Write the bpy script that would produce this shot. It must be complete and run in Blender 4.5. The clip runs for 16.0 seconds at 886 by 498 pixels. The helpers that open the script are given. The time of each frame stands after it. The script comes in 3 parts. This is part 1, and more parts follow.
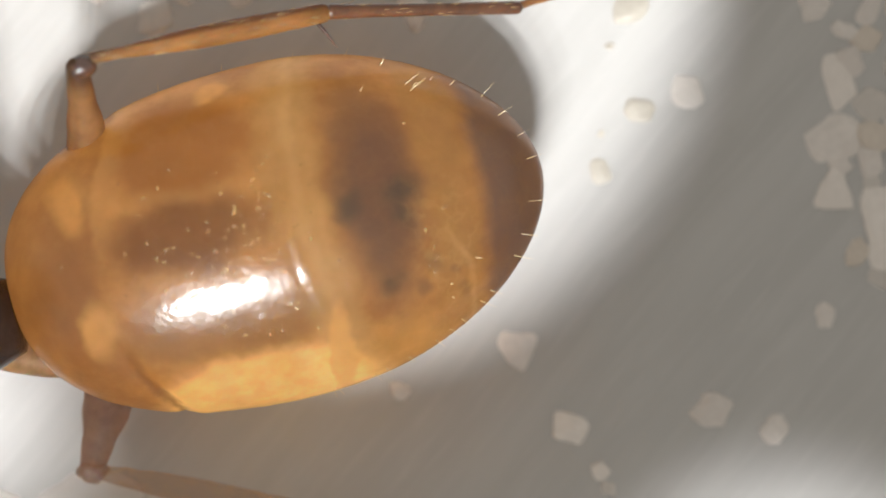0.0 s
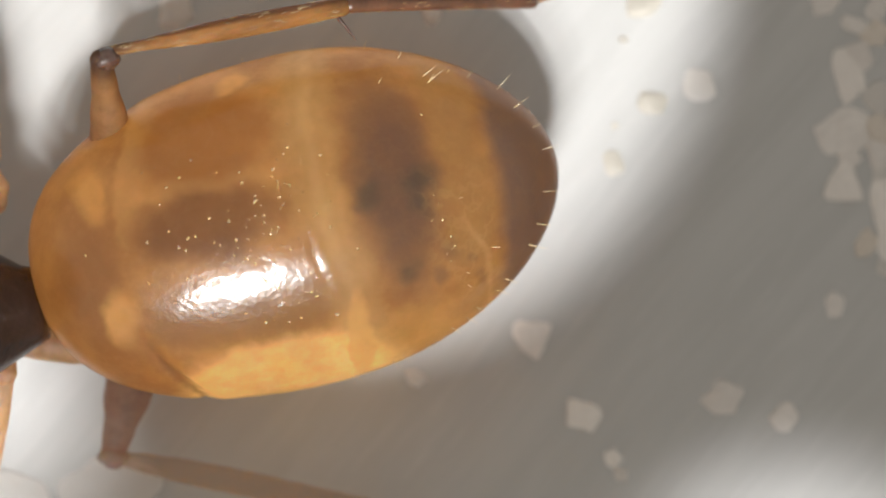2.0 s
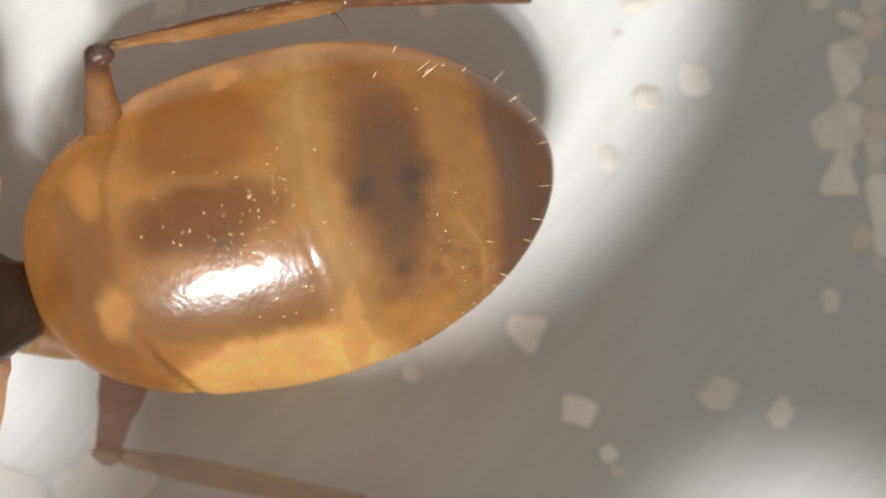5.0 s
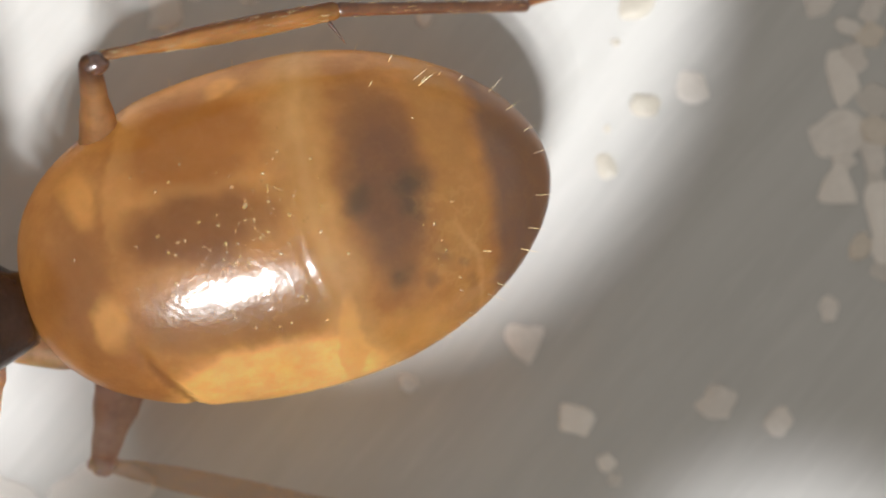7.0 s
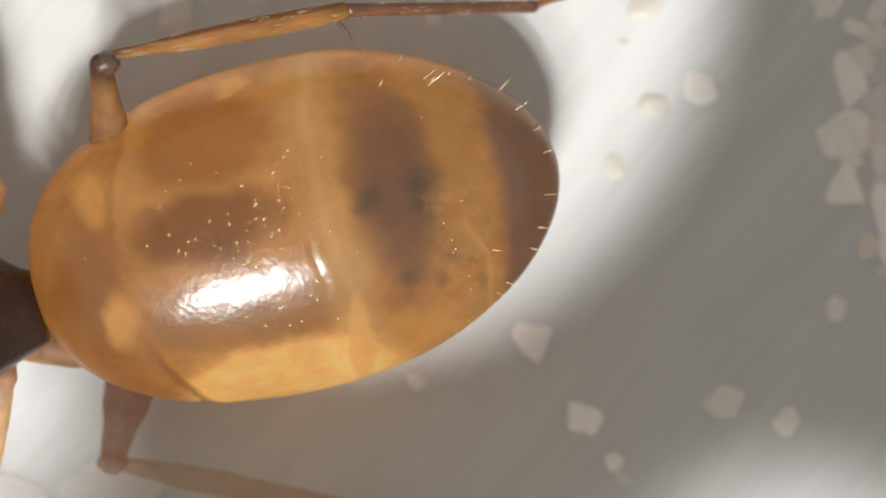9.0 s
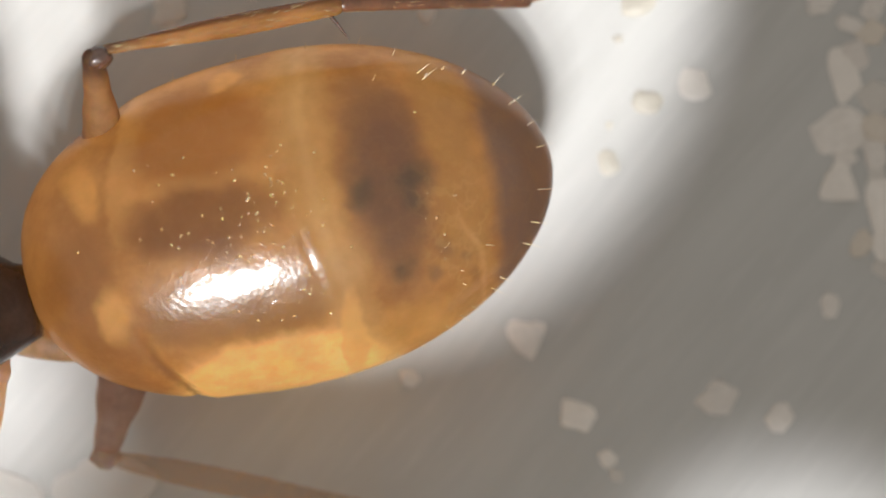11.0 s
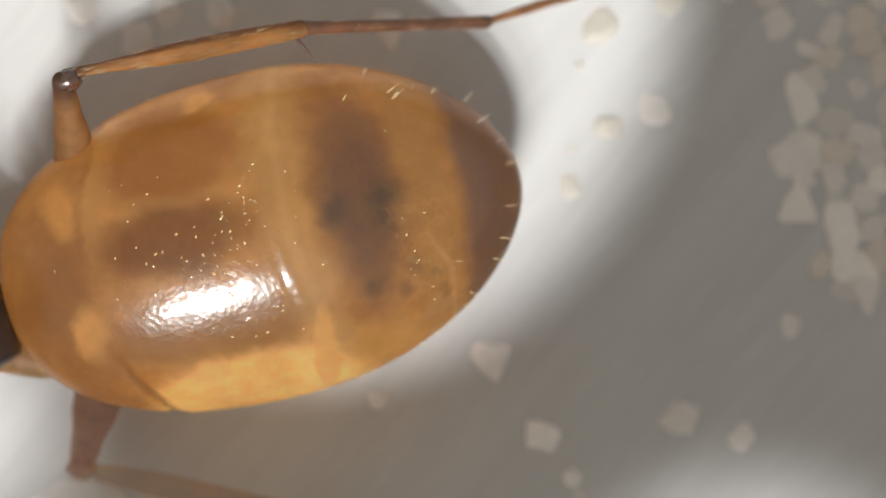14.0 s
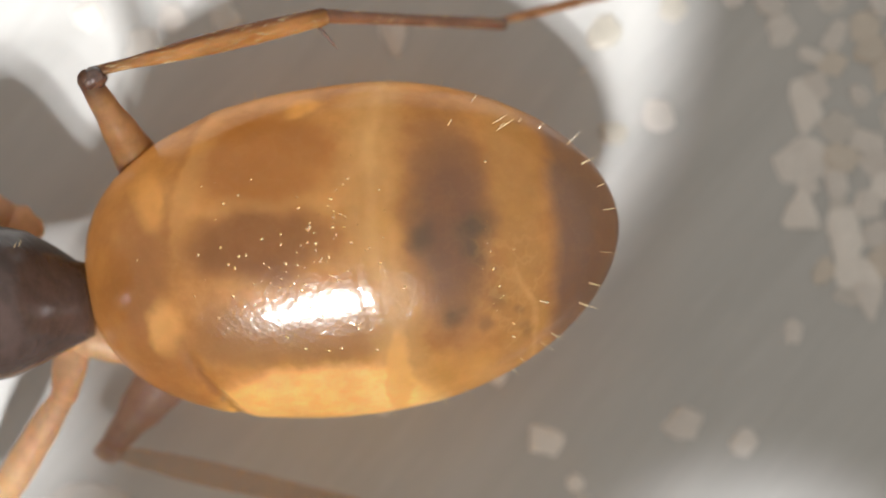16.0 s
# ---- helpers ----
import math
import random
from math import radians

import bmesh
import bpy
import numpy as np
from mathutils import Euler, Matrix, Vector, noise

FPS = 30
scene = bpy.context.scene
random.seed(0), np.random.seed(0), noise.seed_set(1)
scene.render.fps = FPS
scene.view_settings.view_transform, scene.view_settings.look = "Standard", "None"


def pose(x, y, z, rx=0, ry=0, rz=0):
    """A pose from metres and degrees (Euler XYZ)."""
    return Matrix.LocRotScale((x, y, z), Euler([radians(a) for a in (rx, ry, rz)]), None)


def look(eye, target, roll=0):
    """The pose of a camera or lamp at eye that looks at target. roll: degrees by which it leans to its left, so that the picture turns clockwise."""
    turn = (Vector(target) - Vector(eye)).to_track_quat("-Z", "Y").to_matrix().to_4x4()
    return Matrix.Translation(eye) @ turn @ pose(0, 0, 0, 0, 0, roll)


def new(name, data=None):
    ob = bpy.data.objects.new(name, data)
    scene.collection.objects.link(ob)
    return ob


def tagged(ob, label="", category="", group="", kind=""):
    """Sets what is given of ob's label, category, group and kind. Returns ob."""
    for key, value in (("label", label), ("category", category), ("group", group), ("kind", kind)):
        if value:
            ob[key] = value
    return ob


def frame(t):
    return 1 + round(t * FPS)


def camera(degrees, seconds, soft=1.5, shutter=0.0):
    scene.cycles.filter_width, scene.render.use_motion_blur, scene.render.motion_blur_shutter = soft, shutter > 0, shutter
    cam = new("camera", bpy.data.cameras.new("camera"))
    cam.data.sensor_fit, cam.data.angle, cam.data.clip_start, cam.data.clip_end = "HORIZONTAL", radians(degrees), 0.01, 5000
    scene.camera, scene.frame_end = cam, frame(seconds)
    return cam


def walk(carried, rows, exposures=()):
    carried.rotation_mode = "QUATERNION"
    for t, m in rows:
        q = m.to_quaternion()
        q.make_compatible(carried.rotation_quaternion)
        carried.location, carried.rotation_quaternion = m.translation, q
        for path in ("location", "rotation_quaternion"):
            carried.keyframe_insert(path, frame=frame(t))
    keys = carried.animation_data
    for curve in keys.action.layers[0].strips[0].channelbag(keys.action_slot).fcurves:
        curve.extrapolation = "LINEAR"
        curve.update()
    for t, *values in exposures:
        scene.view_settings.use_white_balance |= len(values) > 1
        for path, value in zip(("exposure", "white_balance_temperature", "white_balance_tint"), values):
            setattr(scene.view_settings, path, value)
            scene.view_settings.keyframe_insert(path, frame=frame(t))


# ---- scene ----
# All lengths below are in millimetres, turned into metres by MM.
MM = 0.001

# ---------------- camera and its path ----------------
cam = camera(15.0, 16.0, soft=1.85)
cam.data.dof.use_dof = True
cam.data.dof.focus_distance = 35.6 * MM
cam.data.dof.aperture_fstop = 105.0
# seconds, x, y, height, turn: a hand-held macro lens looking straight down
PATH = [
    (0.0, 0.1214, 0.1078, 37.445, -0.03), (0.5, 0.0073, 0.0488, 38.027, -0.07), (1.0, -0.0182, 0.0171, 37.976, -0.10),
    (1.5, 0.0, 0.0, 38.0, 0.0), (2.0, -0.0554, -0.0058, 38.051, 0.12), (2.5, -0.0815, -0.0262, 37.911, 0.09),
    (3.0, 0.0008, -0.0600, 37.855, 0.11), (3.5, -0.0069, -0.1612, 37.973, 0.11), (4.0, 0.0092, -0.1081, 37.981, 0.07),
    (6.5, -0.0195, -0.0151, 37.906, 0.12), (7.0, 0.0364, 0.0376, 37.820, 0.01), (7.5, 0.0014, -0.0087, 37.896, 0.08),
    (8.0, -0.0264, -0.0063, 37.911, 0.04), (8.5, -0.0219, 0.0362, 37.809, 0.02), (9.0, -0.0630, 0.0290, 37.953, 0.14),
    (11.5, 0.0182, -0.0132, 37.924, 0.18), (12.0, -0.0114, 0.0145, 37.997, 0.03), (12.5, -0.0176, 0.0171, 38.019, 0.22),
    (13.0, -0.0404, -0.0934, 38.561, 0.31), (13.5, 0.1108, 0.0437, 38.550, 0.12), (14.0, 0.4049, 0.2641, 38.537, -0.21),
    (14.5, 0.3816, 0.2716, 38.442, -0.17), (15.0, 0.4055, 0.3355, 38.501, 0.03), (15.5, 0.3821, 0.3650, 38.543, 0.13),
    (16.0, 0.3556, 0.3251, 38.665, -0.11)]
walk(cam, [(t, pose(x * MM, y * MM, h * MM, 0, 0, r)) for t, x, y, h, r in PATH], exposures=[(0.0, 0.13), (0.6, 0.06), (12.5, 0.05), (13.0, -0.08), (15.3, -0.08), (16.0, 0.25)])

# ---------------- light ----------------
world = bpy.data.worlds.new("room_light")
scene.world = world
world.use_nodes = True
bg = world.node_tree.nodes["Background"]
bg.inputs["Color"].default_value = (1.0, 0.94, 0.855, 1)
bg.inputs["Strength"].default_value = 0.485

LAMP = Vector((0.4, -56.5, 96.0)) * MM  # the lamp head stands south of the ant, 30 degrees off the zenith


def beam(name, x, y, half_x, half_y, watts, blend, soft_size=0.9, colour=(0.985, 0.99, 1.0), west=0.0, up=0.0, tilt=0.0):
    """One bulb of the lamp head, west of and above its middle (mm), whose beam lights an oval on the floor at x, y (mm)."""
    d = bpy.data.lights.new(name, "SPOT")
    eye = LAMP + Vector((-west, 0.87 * up - 0.12 * west, 0.5 * up)) * MM
    target = Vector((x, y, 0)) * MM
    far = (target - eye).length
    d.energy, d.color, d.spot_blend, d.shadow_soft_size = watts, colour, blend, soft_size * MM
    # the oval on the floor, turned by tilt, as the lamp sees it
    a = radians(tilt)
    oval = np.diag((1.0, eye.z / far)) @ np.array(((math.cos(a), -math.sin(a)), (math.sin(a), math.cos(a)))) @ np.diag((half_x, half_y))
    turn, size, _ = np.linalg.svd(oval)
    if np.linalg.det(turn) < 0:
        turn[:, 1] *= -1
    d.spot_size = 2 * math.atan(size[0] * MM / far)
    ob = new(name, d)
    ob.matrix_world = look(eye, target) @ pose(0, 0, 0, 0, 0, math.degrees(math.atan2(turn[1, 0], turn[0, 0]))) @ Matrix.Diagonal((1, size[1] / size[0], 1, 1))
    return ob


# a cluster of bulbs and a dimmer row beside it share the main oval
for west, up, share in ((-4.5, 1.5, 0.15), (-1.0, -5.0, 0.15), (-0.5, 4.5, 0.15), (3.5, -1.0, 0.16), (7.5, 2.5, 0.12), (13.0, -5.0, 0.14), (20.0, -8.0, 0.13)):
    beam("lamp_main", -1.60, 5.78, 4.88, 7.28, 1.03 * share, 0.05, 0.48, west=west, up=up, tilt=10)
beam("lamp_side", -5.35, -1.6, 1.5, 1.5, 1.10, 0.6)
beam("lamp_corner", 3.95, -3.92, 2.1, 1.65, 0.88, 0.8, 0.7)


# ---------------- materials ----------------
def material(name):
    m = bpy.data.materials.new(name)
    m.use_nodes = True
    return m, m.node_tree, m.node_tree.nodes["Principled BSDF"]


def node(tree, kind, **inputs):
    n = tree.nodes.new(kind)
    for key, value in inputs.items():
        n.inputs[key.replace("_", " ")].default_value = value
    return n


def math_node(tree, op, a, b=None, c=None):
    n = tree.nodes.new("ShaderNodeMath")
    n.operation = op
    for i, v in enumerate((a, b, c)):
        if v is None:
            continue
        if isinstance(v, (int, float)):
            n.inputs[i].default_value = v
        else:
            tree.links.new(v, n.inputs[i])
    return n.outputs[0]


def ramp_smooth(tree, value, lo, hi):
    """0 below lo, 1 above hi, smooth between (lo may be above hi)."""
    n = tree.nodes.new("ShaderNodeMapRange")
    n.interpolation_type = "SMOOTHSTEP"
    a, b, p, q = (lo, hi, 0.0, 1.0) if lo < hi else (hi, lo, 1.0, 0.0)
    n.inputs["From Min"].default_value, n.inputs["From Max"].default_value = a, b
    n.inputs["To Min"].default_value, n.inputs["To Max"].default_value = p, q
    tree.links.new(value, n.inputs["Value"])
    return n.outputs["Result"]


def mix_colour(tree, fac, a, b, blend="MIX"):
    n = tree.nodes.new("ShaderNodeMix")
    n.data_type, n.blend_type = "RGBA", blend
    for sock, v in ((n.inputs[0], fac), (n.inputs[6], a), (n.inputs[7], b)):
        if isinstance(v, (int, float)):
            sock.default_value = v
        elif isinstance(v, tuple):
            sock.default_value = (*v, 1)
        else:
            tree.links.new(v, sock)
    return n.outputs[2]


def noise_tex(tree, vector, scale, detail=3.0, rough=0.5):
    n = node(tree, "ShaderNodeTexNoise", Scale=scale, Detail=detail, Roughness=rough)
    if vector is not None:
        tree.links.new(vector, n.inputs["Vector"])
    return n.outputs["Fac"]


def coords(tree, which="Object"):
    return tree.nodes.new("ShaderNodeTexCoord").outputs[which]


def bump(tree, bsdf, height, distance, strength=1.0, sock="Normal"):
    n = node(tree, "ShaderNodeBump", Strength=strength, Distance=distance)
    tree.links.new(height, n.inputs["Height"])
    tree.links.new(n.outputs[0], bsdf.inputs[sock])


def floor_material():
    m, tree, bsdf = material("brushed_grey_plastic")
    turned = node(tree, "ShaderNodeMapping")
    turned.inputs["Rotation"].default_value = (0, 0, radians(-50))
    tree.links.new(coords(tree), turned.inputs["Vector"])
    mp = node(tree, "ShaderNodeMapping")
    mp.inputs["Scale"].default_value = (1, 9, 1)
    tree.links.new(turned.outputs[0], mp.inputs["Vector"])
    streak = noise_tex(tree, mp.outputs[0], 190, 4, 0.6)
    fine = noise_tex(tree, mp.outputs[0], 900, 3, 0.6)
    blot = noise_tex(tree, coords(tree), 260, 3)
    a = mix_colour(tree, ramp_smooth(tree, streak, 0.35, 0.68), (0.39, 0.385, 0.372), (0.43, 0.425, 0.412))
    b = mix_colour(tree, ramp_smooth(tree, fine, 0.45, 0.75), a, (0.44, 0.435, 0.42))
    tree.links.new(mix_colour(tree, math_node(tree, "MULTIPLY", blot, 0.3), b, (0.37, 0.36, 0.34)), bsdf.inputs["Base Color"])
    bsdf.inputs["Roughness"].default_value = 0.62
    bsdf.inputs["Specular IOR Level"].default_value = 0.3
    bump(tree, bsdf, streak, 0.01 * MM, 0.4)
    return m


def gaster_material():
    """Thin amber cuticle over a honey-filled body: part scattering, part letting light through."""
    m, tree, bsdf = material("translucent_amber_cuticle")
    co = coords(tree)
    sep = tree.nodes.new("ShaderNodeSeparateXYZ")
    tree.links.new(co, sep.inputs[0])

    def warped(axis, shift):
        v = math_node(tree, "MULTIPLY", sep.outputs[axis], 1000.0)
        mv = node(tree, "ShaderNodeMapping")
        mv.inputs["Location"].default_value = (shift, shift, 0)
        tree.links.new(co, mv.inputs["Vector"])
        for scale, amount, detail in ((650, 0.34, 1), (2100, 0.26, 2), (9000, 0.05, 2)):
            n = noise_tex(tree, mv.outputs[0], scale, detail)
            v = math_node(tree, "ADD", v, math_node(tree, "MULTIPLY", math_node(tree, "SUBTRACT", n, 0.5), amount))
        return v

    x, y = math_node(tree, "SUBTRACT", warped(0, 0.0), 0.13), warped(1, 0.013)
    cloud = noise_tex(tree, co, 1500, 5, 0.6)
    fine = noise_tex(tree, co, 7000, 3, 0.6)

    def blob(cx, cy, rx, ry, soft, k):
        dx = math_node(tree, "DIVIDE", math_node(tree, "SUBTRACT", x, cx), rx)
        dy = math_node(tree, "DIVIDE", math_node(tree, "SUBTRACT", y, cy), ry)
        d = math_node(tree, "SQRT", math_node(tree, "ADD", math_node(tree, "MULTIPLY", dx, dx), math_node(tree, "MULTIPLY", dy, dy)))
        return math_node(tree, "MULTIPLY", ramp_smooth(tree, d, 1 + soft, 1 - soft), k)

    def band(a, b, soft, k):
        return math_node(tree, "MULTIPLY", math_node(tree, "MULTIPLY", ramp_smooth(tree, x, a - soft, a + soft), ramp_smooth(tree, x, b + soft, b - soft)), k)

    def shifted(v, other, k, away=0.0):
        """v bent by k times the square of the other axis."""
        o = math_node(tree, "SUBTRACT", other, away)
        return math_node(tree, "SUBTRACT", v, math_node(tree, "MULTIPLY", math_node(tree, "MULTIPLY", o, o), k))

    def stripe(v, mid, half, k):
        d = math_node(tree, "ABSOLUTE", math_node(tree, "SUBTRACT", v, mid))
        return math_node(tree, "MULTIPLY", ramp_smooth(tree, d, half, 0.0), k)

    def both(a, b):
        return math_node(tree, "MULTIPLY", a, b)

    c = mix_colour(tree, ramp_smooth(tree, cloud, 0.3, 0.7), (0.245, 0.118, 0.037), (0.35, 0.182, 0.065))
    c = mix_colour(tree, math_node(tree, "MULTIPLY", ramp_smooth(tree, fine, 0.5, 0.75), 0.25), c, (0.336, 0.188, 0.074))
    # deep orange of the full crop, browner in the middle
    c = mix_colour(tree, blob(-0.98, 1.02, 0.80, 0.50, 0.30, 0.8), c, (0.213, 0.087, 0.019))
    c = mix_colour(tree, blob(-1.15, 0.16, 0.80, 0.40, 0.40, 0.85), c, (0.125, 0.053, 0.020))
    c = mix_colour(tree, blob(-0.85, -0.84, 1.15, 0.30, 0.35, 0.7), c, (0.168, 0.089, 0.031))
    c = mix_colour(tree, blob(-2.45, -0.12, 0.30, 0.50, 0.5, 0.6), c, (0.160, 0.070, 0.027))
    c = mix_colour(tree, math_node(tree, "MULTIPLY", ramp_smooth(tree, x, -1.75, -2.75), 0.45), c, (0.185, 0.088, 0.034))
    # the heart's pale line along the back
    c = mix_colour(tree, both(stripe(shifted(y, x, 0.02), 0.53, 0.17, 0.34), band(-1.75, 0.05, 0.3, 1.0)), c, (0.36, 0.205, 0.080))
    # pale membrane behind the first plate, along the flank and at the front corners
    xb = shifted(x, y, 0.11)
    wide = both(ramp_smooth(tree, xb, -0.38, -0.06), ramp_smooth(tree, xb, 0.48, 0.24))
    c = mix_colour(tree, both(wide, 0.5), c, (0.36, 0.232, 0.105))
    c = mix_colour(tree, stripe(xb, 0.07, 0.15, 0.35), c, (0.43, 0.282, 0.137))
    c = mix_colour(tree, blob(-0.62, -1.62, 1.22, 0.43, 0.22, 0.9), c, (0.55, 0.355, 0.140))
    c = mix_colour(tree, both(blob(-0.55, -1.60, 1.10, 0.36, 0.4, 0.75), ramp_smooth(tree, cloud, 0.42, 0.66)), c, (0.64, 0.45, 0.205))
    c = mix_colour(tree, both(blob(-0.55, -1.50, 1.20, 0.45, 0.4, 0.16), ramp_smooth(tree, fine, 0.50, 0.68)), c, (0.42, 0.24, 0.080))
    c = mix_colour(tree, blob(0.20, -1.40, 0.15, 0.46, 0.25, 0.7), c, (0.448, 0.268, 0.101))
    c = mix_colour(tree, blob(0.95, -1.42, 0.50, 0.20, 0.5, 0.55), c, (0.40, 0.235, 0.080))
    c = mix_colour(tree, blob(-2.22, -0.58, 0.17, 0.29, 0.42, 0.75), c, (0.46, 0.270, 0.100))
    c = mix_colour(tree, blob(-2.25, 0.74, 0.16, 0.30, 0.5, 0.75), c, (0.430, 0.235, 0.076))
    c = mix_colour(tree, blob(-0.46, 1.52, 0.17, 0.09, 0.6, 0.75), c, (0.46, 0.255, 0.075))
    front = shifted(x, y, 0.20)
    c = mix_colour(tree, both(both(ramp_smooth(tree, front, -2.14, -2.04), ramp_smooth(tree, front, -1.70, -2.02)), both(ramp_smooth(tree, y, -0.2, 0.5), 0.5)), c, (0.37, 0.213, 0.083))
    c = mix_colour(tree, both(stripe(front, -2.15, 0.10, 0.18), ramp_smooth(tree, y, -0.2, 0.3)), c, (0.17, 0.082, 0.030))
    c = mix_colour(tree, both(stripe(shifted(x, y, 0.42, -0.5), -2.12, 0.09, 0.6), ramp_smooth(tree, y, -0.8, -1.15)), c, (0.16, 0.075, 0.026))
    # dark plates and the gut showing through
    c = mix_colour(tree, blob(0.88, 0.05, 0.42, 1.02, 0.52, 0.93), c, (0.098, 0.055, 0.039))
    c = mix_colour(tree, blob(0.92, 0.62, 0.32, 0.46, 0.35, 0.4), c, (0.120, 0.056, 0.034))
    c = mix_colour(tree, band(1.36, 1.86, 0.16, 0.45), c, (0.280, 0.166, 0.059))
    c = mix_colour(tree, both(stripe(shifted(x, y, -0.55, -1.0), 1.74, 0.065, 0.38), ramp_smooth(tree, y, -0.25, -0.5)), c, (0.42, 0.270, 0.110))
    c = mix_colour(tree, math_node(tree, "MULTIPLY", ramp_smooth(tree, shifted(x, y, -0.07), 1.86, 2.16), 0.96), c, (0.118, 0.072, 0.057))
    for cx, cy, r, k in ((1.16, 0.10, 0.15, 0.62), (1.14, -0.18, 0.10, 0.45), (0.57, 0.05, 0.11, 0.5), (0.80, -0.86, 0.085, 0.5), (1.19, -0.97, 0.075, 0.4), (1.35, -0.72, 0.10, 0.36), (1.62, -1.06, 0.06, 0.3), (1.55, -0.86, 0.05, 0.28), (0.92, -0.78, 0.06, 0.3)):
        c = mix_colour(tree, blob(cx, cy, r, r, 0.85, k), c, (0.040, 0.038, 0.030))
    # fine pale threads under the cuticle
    thread = math_node(tree, "ABSOLUTE", math_node(tree, "SUBTRACT", noise_tex(tree, co, 2400, 3, 0.6), 0.5))
    thread = ramp_smooth(tree, thread, 0.05, 0.004)
    c = mix_colour(tree, math_node(tree, "MULTIPLY", thread, math_node(tree, "ADD", blob(1.50, -0.65, 0.36, 0.75, 0.4, 0.13), 0.02)), c, (0.426, 0.286, 0.119))
    # uneven filling of the body
    mottle = ramp_smooth(tree, noise_tex(tree, co, 1900, 3, 0.55), 0.30, 0.62)
    c = mix_colour(tree, math_node(tree, "SUBTRACT", 0.24, math_node(tree, "MULTIPLY", mottle, 0.24)), c, (0.21, 0.100, 0.036))
    tree.links.new(c, bsdf.inputs["Base Color"])
    bsdf.inputs["Subsurface Weight"].default_value = 1.0
    bsdf.inputs["Subsurface Radius"].default_value = (1.0, 0.55, 0.22)
    bsdf.inputs["Subsurface Scale"].default_value = 1.1 * MM
    bsdf.inputs["Roughness"].default_value = 0.30
    bsdf.inputs["Specular IOR Level"].default_value = 0.85
    cells = node(tree, "ShaderNodeTexVoronoi", Scale=17000.0)
    cells.feature = "SMOOTH_F1"
    cells.inputs["Smoothness"].default_value = 0.5
    tree.links.new(co, cells.inputs["Vector"])
    dots = ramp_smooth(tree, noise_tex(tree, co, 8500, 1), 0.63, 0.70)
    relief = math_node(tree, "ADD", math_node(tree, "MULTIPLY", noise_tex(tree, co, 15000, 2, 0.5), 0.25), math_node(tree, "MULTIPLY", dots, 0.4))
    relief = math_node(tree, "ADD", relief, math_node(tree, "MULTIPLY", noise_tex(tree, co, 3600, 2), 0.25))
    relief = math_node(tree, "ADD", relief, math_node(tree, "MULTIPLY", cells.outputs["Distance"], 0.7))
    bump(tree, bsdf, relief, 0.012 * MM, 0.25)
    glow = tree.nodes.new("ShaderNodeBsdfTranslucent")
    more = tree.nodes.new("ShaderNodeVectorMath")
    more.operation = "MULTIPLY"
    more.inputs[1].default_value = (2.65, 3.24, 4.05)
    tree.links.new(c, more.inputs[0])
    tree.links.new(more.outputs[0], glow.inputs["Color"])
    mix = tree.nodes.new("ShaderNodeMixShader")
    mix.inputs[0].default_value = 0.75
    tree.links.new(bsdf.outputs[0], mix.inputs[1])
    tree.links.new(glow.outputs[0], mix.inputs[2])
    # wet-looking gloss, strongest at the rim
    gloss = node(tree, "ShaderNodeBsdfGlossy", Roughness=0.13)
    bump(tree, gloss, relief, 0.012 * MM, 0.21)
    edge_on = node(tree, "ShaderNodeLayerWeight", Blend=0.5)
    rim = math_node(tree, "MULTIPLY", math_node(tree, "POWER", edge_on.outputs["Facing"], 6.5), 0.5)
    rim = math_node(tree, "ADD", rim, 0.042)
    over = tree.nodes.new("ShaderNodeMixShader")
    tree.links.new(rim, over.inputs[0])
    tree.links.new(mix.outputs[0], over.inputs[1])
    tree.links.new(gloss.outputs[0], over.inputs[2])
    tree.links.new(over.outputs[0], tree.nodes["Material Output"].inputs["Surface"])
    return m


